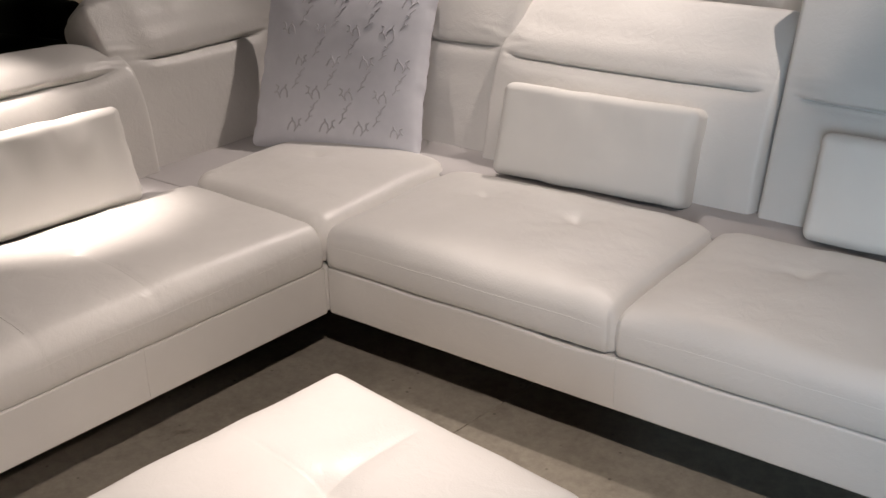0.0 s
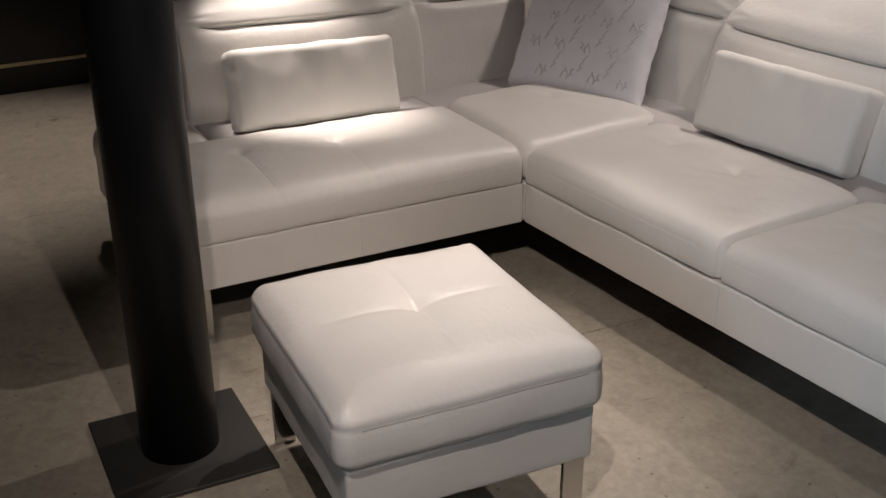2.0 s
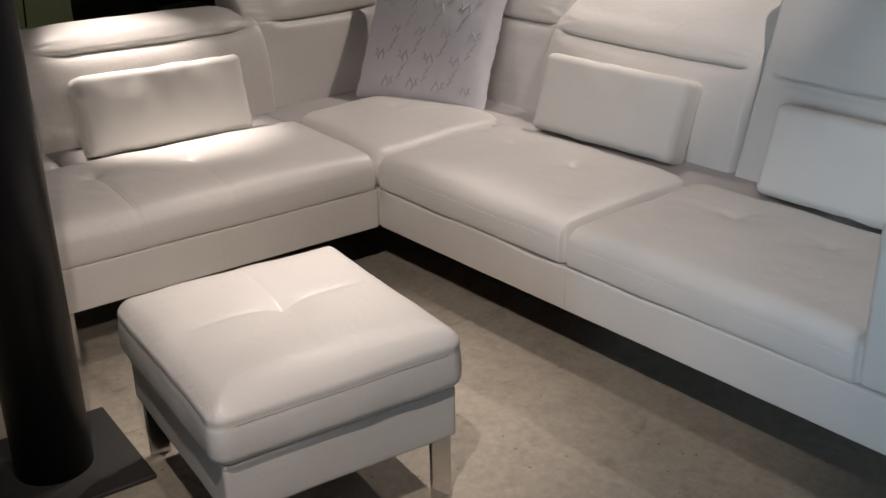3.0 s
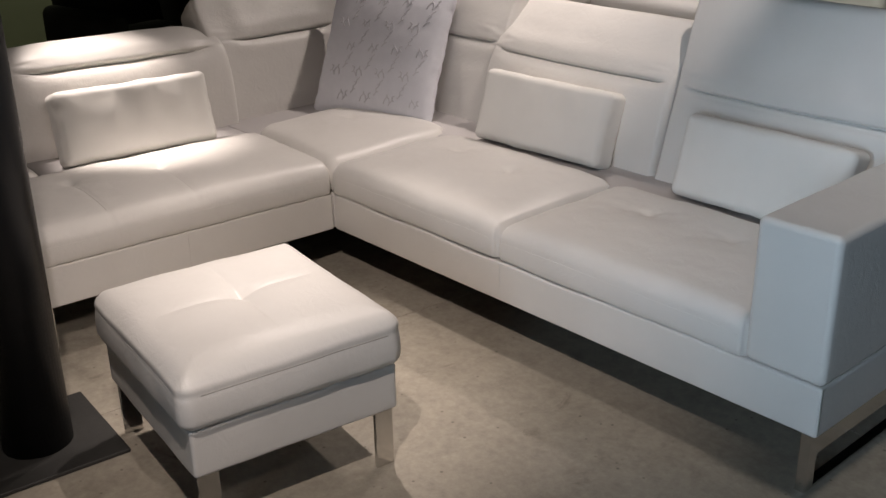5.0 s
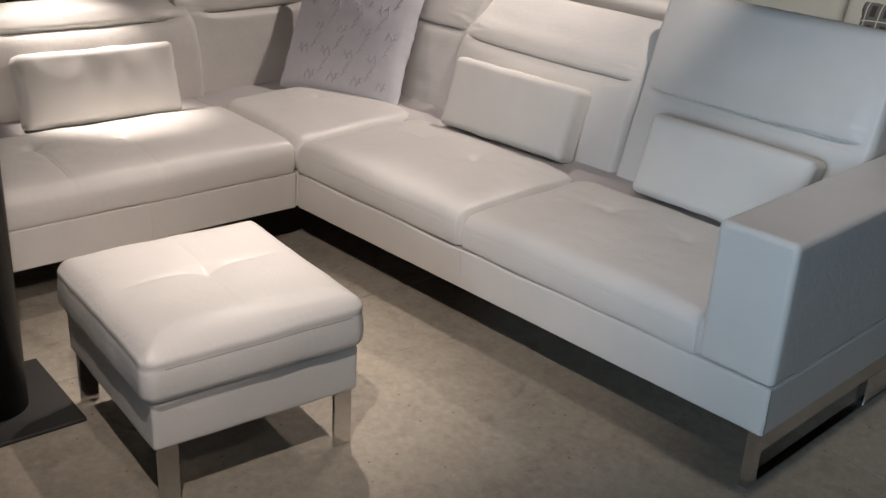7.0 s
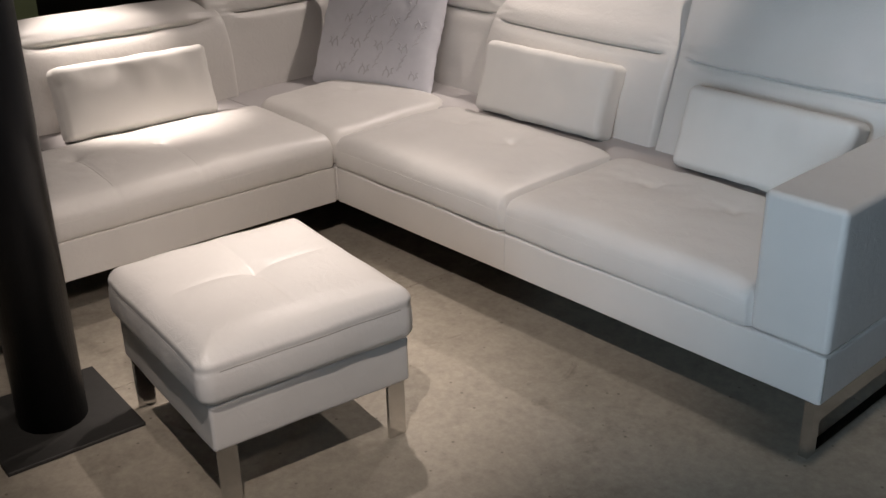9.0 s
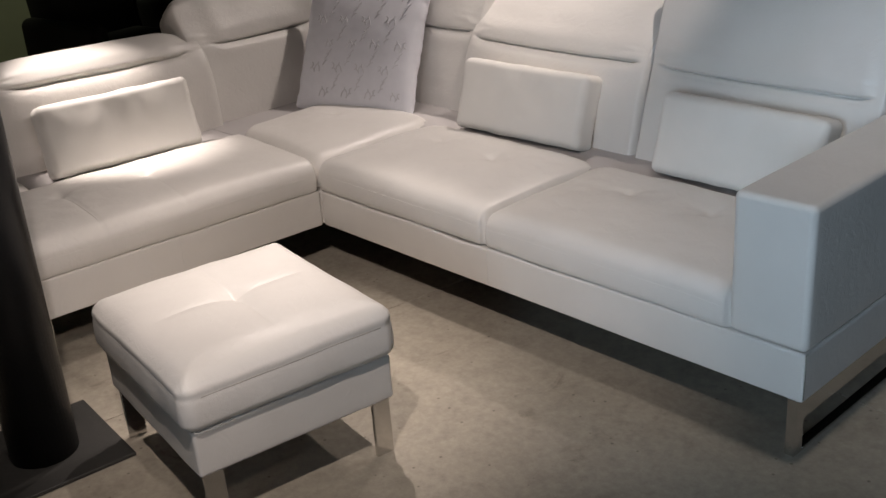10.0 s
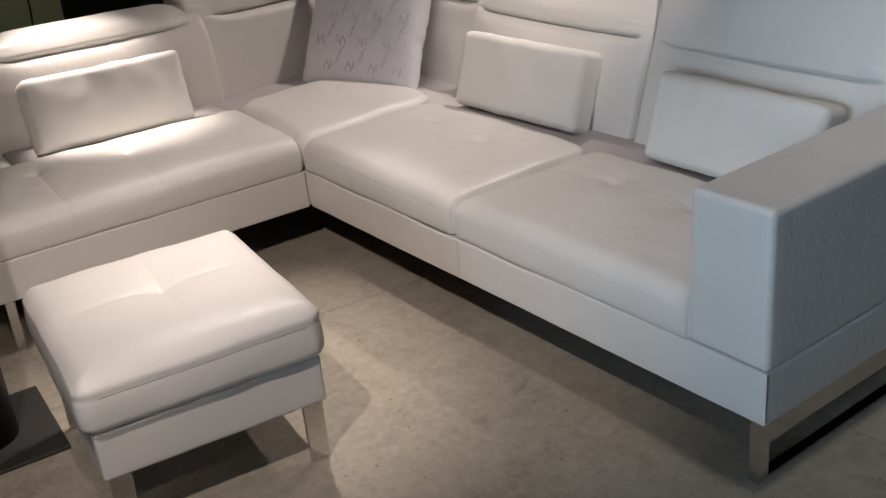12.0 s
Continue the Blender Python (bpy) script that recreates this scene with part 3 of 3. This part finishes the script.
for row in range(5):
    for col in range(-2, 3):
        x, z = col * 0.115 + (0.055 if row % 2 else 0.0) - 0.01, 0.07 + row * 0.105
        if abs(x) > 0.24:
            continue
        s, tilt = 0.014 * motifs.uniform(0.9, 1.15), motifs.uniform(-0.15, 0.15)
        flip = -1 if row % 2 else 1
        knot = [[(-1.6, -1.2), (-1.3, 0.2), (-0.7, 0.9), (-0.9, 1.5)], [(-0.7, 0.9), (0.0, 0.3), (0.3, -0.8), (0.0, -1.4)], [(0.3, -0.8), (1.0, 0.1), (0.8, 1.0), (1.5, 1.4)], [(1.0, 0.1), (1.6, -0.3)]]
        knot = [[(a * flip, b) for a, b in line] for line in knot]
        part("woven_knot", laid([[(x + s * (a + tilt * b), z + s * b) for a, b in line] for line in knot], 0.0026), PRINT, square)
        if abs(x + 0.058) < 0.24 and z + 0.05 < 0.53:
            c, d = x + 0.058, z + 0.045
            twig = [[(-0.020, -0.034), (-0.008, -0.018), (-0.010, -0.004), (0.004, 0.010), (0.004, 0.022), (0.018, 0.036)], [(-0.008, -0.018), (0.004, -0.014)], [(0.004, 0.010), (-0.006, 0.016)]]
            part("woven_twig", laid([[(c + a, d + b) for a, b in line] for line in twig], 0.0019), PRINT, square)

# ---- ottoman ----
OTTO = pose(0.812, -0.882, 0, 0, 0, -7.2)
ottoman = thing("ottoman", "square off-white leather ottoman with a buttoned top on chrome legs", "ottoman", OTTO)
W, D = 0.29, 0.275                     # half sizes


def otto_shape(p):
    q = p.copy()
    up = np.clip((p[:, 2] - 0.33) / 0.11, 0, 1) ** 1.4
    u, v = p[:, 0] / W, p[:, 1] / D
    r = np.hypot(p[:, 0], p[:, 1])
    lift = 0.024 * (1 - np.clip(np.abs(u) ** 2.4, 0, 1)) * (1 - np.clip(np.abs(v) ** 2.4, 0, 1))
    lift -= 0.008 * bell(r, 0.032) + 0.013 * bell(r, 0.11)
    for along, across in ((v, p[:, 0]), (u, p[:, 1])):
        reach = np.clip((0.86 - np.abs(along)) * 3, 0, 1)
        lift -= reach * (0.0026 * bell(across, 0.005) + 0.0036 * bell(across, 0.022))
    q[:, 2] += (lift + 0.0035 * ripple(p, 8, 2)) * up
    lean = np.clip((np.maximum(np.abs(u), np.abs(v)) - 0.72) / 0.28, 0, 1.2)
    q[:, 2] -= 0.013 * lean ** 2 * up
    full = 0.004 * bell(p[:, 2] - 0.345, 0.05) + 0.002 * ripple(p, 12, 6)
    q[:, 0] += full * np.clip(u, -1, 1) * (np.abs(u) > 0.85)
    q[:, 1] += full * np.clip(v, -1, 1) * (np.abs(v) > 0.85)
    # the stitched piping draws the border in a little
    draw = 0.0018 * bell(p[:, 2] - 0.402, 0.005)
    q[:, 0] -= draw * np.sign(u) * (np.abs(u) > 0.9)
    q[:, 1] -= draw * np.sign(v) * (np.abs(v) > 0.9)
    return q


top = part("seat_cushion", soft_box((-W - 0.021, -D - 0.021, 0.294), (W + 0.021, D + 0.021, 0.451), 0.034, (92, 88, 12), otto_shape, 6, (0.85, 0.85, 1.1)), LEATHER, ottoman)
for sign in (-1, 1):
    line = np.array([(sign * (W + 0.021), (D - 0.028) * t, 0.402) for t in np.linspace(-1, 1, 60)])
    part("piping", tube(otto_shape(line), 0.0015, 6), STITCH, top)
    line = np.array([((W - 0.028) * t, sign * (D + 0.021), 0.402) for t in np.linspace(-1, 1, 60)])
    part("piping", tube(otto_shape(line), 0.0010, 6), STITCH if sign > 0 else LEATHER, top)
for sx, sy in ((-1, -1), (1, -1), (1, 1), (-1, 1)):
    line = np.array([(sx * (W + 0.0075), sy * (D + 0.0075), z) for z in np.linspace(0.335, 0.402, 16)])
    part("seam", tube(otto_shape(line), 0.0007, 5), STITCH, top)
for ends in (((-0.245, 0), (0.245, 0)), ((0, -0.235), (0, 0.235))):
    line = np.array([(ends[0][0] + (ends[1][0] - ends[0][0]) * t, ends[0][1] + (ends[1][1] - ends[0][1]) * t, 0.4478) for t in np.linspace(0, 1, 60)])
    part("stitching", tube(otto_shape(line) + np.array((0, 0, 0.0006)), 0.0014, 5), STITCH, top)
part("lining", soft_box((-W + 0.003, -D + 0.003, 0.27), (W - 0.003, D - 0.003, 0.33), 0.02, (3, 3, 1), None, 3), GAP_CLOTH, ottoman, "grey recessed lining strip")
# unseen black sheet added to deepen the shade under the ottoman
part("under_sheet", block((-W + 0.02, -D + 0.02, 0.161), (W - 0.02, D - 0.02, 0.1675), 0.002), UNDER_SHEET, ottoman, "unseen black sheet added to keep the floor below dark", False)
part("base", soft_box((-W - 0.004, -D - 0.004, 0.168), (W + 0.004, D + 0.004, 0.297), 0.010, (40, 40, 8), lambda p: p + 0.0025 * np.c_[ripple(p, 7, 1), ripple(p, 7, 4), ripple(p, 7, 8)], 3), LEATHER, ottoman)
for sx, sy in ((-1, -1), (1, -1), (1, 1), (-1, 1)):
    x, y = sx * (W - 0.012), sy * (D - 0.034)
    part("leg", block((x - 0.006, y - 0.026, 0), (x + 0.006, y + 0.026, 0.169), 0.002), CHROME, ottoman, "flat chrome leg", False)

# ---- column ----
def revolve(profile, sides=48):
    points, faces = [], []
    for r, z in profile:
        points += [(r * math.cos(2 * math.pi * i / sides), r * math.sin(2 * math.pi * i / sides), z) for i in range(sides)]
    for j in range(len(profile) - 1):
        for i in range(sides):
            a, b = j * sides, (j + 1) * sides
            faces.append((a + i, a + (i + 1) % sides, b + (i + 1) % sides, b + i))
    faces += [tuple(range(sides))[::-1], tuple(range((len(profile) - 1) * sides, len(profile) * sides))]
    return points, faces


column = thing("column", "round black painted steel column on a square plate", "column", pose(0.39, -1.312, 0, 0, 0, -5), "", "structure")
part("shaft", revolve([(0.093, 0.012), (0.093, 1.0), (0.093, 2.0), (0.093, 2.998)]), BLACK_STEEL, column)
part("base_plate", block((-0.195, -0.187, 0.0), (0.195, 0.187, 0.012), 0.003), PLATE_STEEL, column, "grey square floor plate", False)

# ---- further furniture ----
def plain_sofa(name, label, m, width, seats, high, material, depth=0.95):
    """A sofa seen from afar: frame, seats, backs. Its front foot is at the origin, facing -y."""
    ob = thing(name, label, "sofa", m)
    part("base", soft_box((0, 0, 0.08), (width, depth, 0.28), 0.02, (2, 2, 2), None, 3), material, ob)
    w = width / seats
    for i in range(seats):
        lo, hi = (i * w + 0.004, -0.01, 0.275), ((i + 1) * w - 0.004, depth - 0.25, 0.43)
        part("seat_cushion", soft_box(lo, hi, 0.04, (12, 12, 3), seat_shape(lo, hi, (), (), i), 3), material, ob)
        part("back_cushion", soft_box((i * w + 0.006, depth - 0.30, 0.40), ((i + 1) * w - 0.006, depth - 0.06, high), 0.05, (10, 4, 10),
             lambda p: p + np.c_[0 * p[:, 0], 0.22 * (p[:, 2] - 0.4), 0.004 * ripple(p, 6, 7)], 3), material, ob)
    for x in (0.08, width - 0.12):
        for y in (0.06, depth - 0.1):
            part("leg", block((x, y, 0), (x + 0.04, y + 0.04, 0.085), 0.003), CHROME, ob, "", False)
    return ob


plain_sofa("white_sofa", "white leather sofa standing back to back with the corner sofa", pose(0.68, 2.27, 0, 0, 0, 180), 2.0, 3, 0.895, LEATHER, 0.9)
plain_sofa("grey_sofa", "pale grey sofa with tall back cushions behind", pose(-0.51, 2.40, 0), 2.79, 3, 1.25, GREY_SOFA, 1.0)


def plaid():
    m, nt, b = shader("grey_plaid")
    where = nt.nodes.new("ShaderNodeTexCoord").outputs["Object"]
    split = nt.nodes.new("ShaderNodeSeparateXYZ")
    nt.links.new(where, split.inputs[0])
    total = None
    for axis, width in ((0, 0.07), (2, 0.10)):
        wave = nt.nodes.new("ShaderNodeMath")
        wave.operation = "PINGPONG"
        wave.inputs[1].default_value = width / 2
        nt.links.new(split.outputs[axis], wave.inputs[0])
        ramp = nt.nodes.new("ShaderNodeMapRange")
        ramp.inputs["From Min"].default_value, ramp.inputs["From Max"].default_value = width / 2 - 0.0035, width / 2 - 0.0015
        nt.links.new(wave.outputs[0], ramp.inputs[0])
        soft = nt.nodes.new("ShaderNodeMapRange")
        soft.inputs["From Min"].default_value, soft.inputs["From Max"].default_value = width / 2 - 0.022, width / 2 - 0.019
        soft.inputs["To Max"].default_value = 0.16
        nt.links.new(wave.outputs[0], soft.inputs[0])
        add = nt.nodes.new("ShaderNodeMath")
        nt.links.new(ramp.outputs[0], add.inputs[0])
        nt.links.new(soft.outputs[0], add.inputs[1])
        if total is None:
            total = add
        else:
            both = nt.nodes.new("ShaderNodeMath")
            both.operation = "MAXIMUM"
            nt.links.new(total.outputs[0], both.inputs[0])
            nt.links.new(add.outputs[0], both.inputs[1])
            total = both
    c = mix_colour(nt, (0.030, 0.030, 0.036), (0.46, 0.45, 0.43), total.outputs[0])
    nt.links.new(c.outputs[2], b.inputs["Base Color"])
    b.inputs["Roughness"].default_value = 0.9
    return m


check = thing("plaid_cushion", "dark grey and white plaid cushion on the grey sofa", "cushion", between((0.62, 2.86, 0.440), (1.03, 2.88, 0.440), 20, 0.05) @ pose(0, 0, 0.004, 0, -2, 0))
part("cover", soft_box((-0.21, -0.06, 0), (0.21, 0.06, 0.35), 0.025, (30, 4, 30), pillow_shape(0.42, 0.35, 0.12, 3.0, 0.25, 0.012, 0.03), 3), plaid(), check)

chair = thing("armchair", "near-black upholstered armchair in a dim part of the showroom", "armchair", pose(-2.85, 0.72, 0, 0, 0, 100))
BROWN_CLOTH = surface("blackish_cloth", (0.016, 0.015, 0.014), (0.03, 0.027, 0.024), 0.85, fine=500)
part("seat", soft_box((-0.30, -0.36, 0.12), (0.30, 0.22, 0.42), 0.05, (8, 8, 4), None, 3), BROWN_CLOTH, chair)
part("backrest", soft_box((-0.32, 0.16, 0.12), (0.32, 0.38, 0.84), 0.07, (8, 4, 8), lambda p: p + np.c_[0 * p[:, 0], 0.15 * (p[:, 2] - 0.3), 0 * p[:, 0]], 4), BROWN_CLOTH, chair)
for x in (-0.42, 0.30):
    part("armrest", soft_box((x, -0.34, 0.10), (x + 0.12, 0.36, 0.58), 0.05, (3, 8, 6), None, 3), BROWN_CLOTH, chair)
for x in (-0.36, 0.32):
    for y in (-0.30, 0.28):
        part("leg", block((x, y, 0), (x + 0.04, y + 0.04, 0.125), 0.004), WOOD, chair, "", False)

sideboard = thing("sideboard", "brown wooden sideboard against the far wall", "sideboard", pose(-3.62, 5.2, 0))
part("body", block((0, 0, 0.08), (1.5, 0.45, 0.85), 0.005), WOOD, sideboard, "", False)
part("top", block((-0.02, -0.02, 0.85), (1.52, 0.46, 0.885), 0.004), WOOD, sideboard, "", False)
for i in range(3):
    door = part("door", block((0.02 + i * 0.49, -0.016, 0.11), (0.50 + i * 0.49, 0.002, 0.83), 0.004), WOOD, sideboard, "", False)
    part("handle", block((0.44 + i * 0.49, -0.034, 0.42), (0.455 + i * 0.49, -0.014, 0.56), 0.003), BLACK_STEEL, door, "", False)
for x in (0.05, 1.4):
    for y in (0.03, 0.38):
        part("leg", block((x, y, 0), (x + 0.05, y + 0.05, 0.082), 0.003), BLACK_STEEL, sideboard, "", False)

cabinet = thing("black_cabinet", "long low black lacquered cabinet along the dark wall", "cabinet", pose(-3.55, -2.6, 0))
part("body", block((0, 0, 0.16), (0.5, 2.25, 0.9), 0.006), BLACK_LACQUER, cabinet, "", False)
part("plinth", block((0.02, 0.02, 0.0), (0.47, 2.23, 0.145), 0.004), BLACK_LACQUER, cabinet, "", False)
part("edge_strip", block((0.475, 0.0, 0.146), (0.512, 2.25, 0.162), 0.002), BRASS, cabinet, "thin metal edge strip", False)

light_panel = thing("light_panel", "tall floor lamp panel glowing pale yellow by the sideboard", "lamp", pose(-1.96, 5.3, 0))
GLOW, _, glow = shader("yellow_lamp_diffuser")
glow.inputs["Base Color"].default_value = (0.8, 0.76, 0.4, 1)
glow.inputs["Emission Color"].default_value = (1.0, 0.93, 0.42, 1)
glow.inputs["Emission Strength"].default_value = 1.1
part("diffuser", block((0.02, -0.03, 0.06), (0.38, 0.03, 1.70), 0.006), GLOW, light_panel, "glowing yellow diffuser", False)
part("foot", block((0.0, -0.12, 0.0), (0.40, 0.12, 0.04), 0.005), BLACK_STEEL, light_panel, "", False)
for x in (0.0, 0.38):
    part("post", block((x, -0.035, 0.04), (x + 0.02, 0.035, 1.73), 0.003), BLACK_STEEL, light_panel, "", False)

chest = thing("wooden_chest", "dark brown wooden chest with two doors by the olive wall", "chest", pose(-4.36, 1.25, 0))
part("body", block((0, 0, 0.06), (0.42, 0.95, 0.98), 0.005), WOOD, chest, "", False)
part("top", block((-0.005, -0.015, 0.98), (0.435, 0.965, 1.005), 0.004), WOOD, chest, "", False)
part("plinth", block((0.01, 0.02, 0.0), (0.40, 0.93, 0.06), 0.004), BLACK_STEEL, chest, "", False)
for i in range(2):
    leaf = part("door", block((0.418, 0.012 + i * 0.47, 0.08), (0.434, 0.47 + i * 0.468, 0.965), 0.004), WOOD, chest, "", False)
    part("handle", block((0.432, 0.435 + i * 0.055, 0.46), (0.448, 0.450 + i * 0.055, 0.60), 0.003), BLACK_STEEL, leaf, "", False)

stool = thing("round_stool", "small round stool with a beige padded seat under a spotlight", "stool", pose(-3.0, 1.57, 0))
BEIGE_CLOTH = surface("beige_cloth", (0.52, 0.44, 0.32), (0.62, 0.53, 0.40), 0.85, fine=500)
part("seat", revolve([(0.10, 0.40), (0.165, 0.405), (0.178, 0.43), (0.178, 0.47), (0.165, 0.492), (0.12, 0.502), (0.04, 0.506)], 32), BEIGE_CLOTH, stool)
for k in range(4):
    a = math.pi / 4 + k * math.pi / 2
    part("leg", tube([(0.11 * math.cos(a), 0.11 * math.sin(a), 0.41), (0.15 * math.cos(a), 0.15 * math.sin(a), 0.0)], 0.014, 10), WOOD, stool)


def pleated(width, high, folds=11, depth=0.035, thick=0.004):
    """A hanging cloth in even folds; along y, facing +x."""
    points, faces, n = [], [], folds * 8
    for side in (0, thick):
        for z in np.linspace(0, high, 9):
            for i in range(n + 1):
                a = 2 * math.pi * folds * i / n
                points.append((side + depth * math.sin(a) * (0.75 + 0.25 * z / high) + 0.006 * math.sin(3 * z + a * 0.2), width * i / n, z))
    rows = n + 1
    for k in range(2):
        for j in range(8):
            for i in range(n):
                a = k * 9 * rows + j * rows + i
                faces.append((a, a + 1, a + 1 + rows, a + rows))
    return points, faces


curtain = thing("curtain", "dark grey-brown curtain hanging in folds by the olive wall", "curtain", pose(-4.30, 2.45, 0.02))
part("cloth", pleated(1.3, 2.75), surface("dark_curtain_cloth", (0.05, 0.042, 0.038), (0.085, 0.072, 0.064), 0.9, fine=400), curtain)
part("rail", block((-0.02, -0.05, 2.75), (0.02, 1.35, 2.78), 0.004), BLACK_STEEL, curtain, "", False)

cord = thing("wall_cord", "thin black cord hanging down the olive wall", "cord", pose(-4.385, 0.43, 0))
part("strand", tube([(0.008 * math.sin(i * 0.7), 0.012 * math.sin(i * 0.5), 0.15 + 0.14 * i) for i in range(18)], 0.006), BLACK_STEEL, cord)

# ---- floor pieces ----
floor = tagged(part("floor", block((X0, Y0, -0.2), (X1, Y1, -0.004), 0.002), JOINT, None, "", False), "worn beige concrete floor in large slabs", "floor", "", "structure")
JOINT_GAP = 0.0025
turn = pose(0.470, -0.05, 0, 0, 0, -5.8)  # slabs run slightly askew to the sofa
COLUMNS, ROWS_OF_SLABS = (-6.6, -4.2, -2.9, -1.67, 0.0, 2.75, 5.0, 7.6), (-6.2, -4.4, -2.6, 0.55, 2.6, 4.8, 7.4)
for xa, xb in zip(COLUMNS, COLUMNS[1:]):
    for ya, yb in zip(ROWS_OF_SLABS, ROWS_OF_SLABS[1:]):
        half = JOINT_GAP / 2
        part("slab", block((half, half, -0.02), (xb - xa - half, yb - ya - half, 0.0), 0.0012, 1), CONCRETE, floor, "", False, turn @ pose(xa, ya, 0))
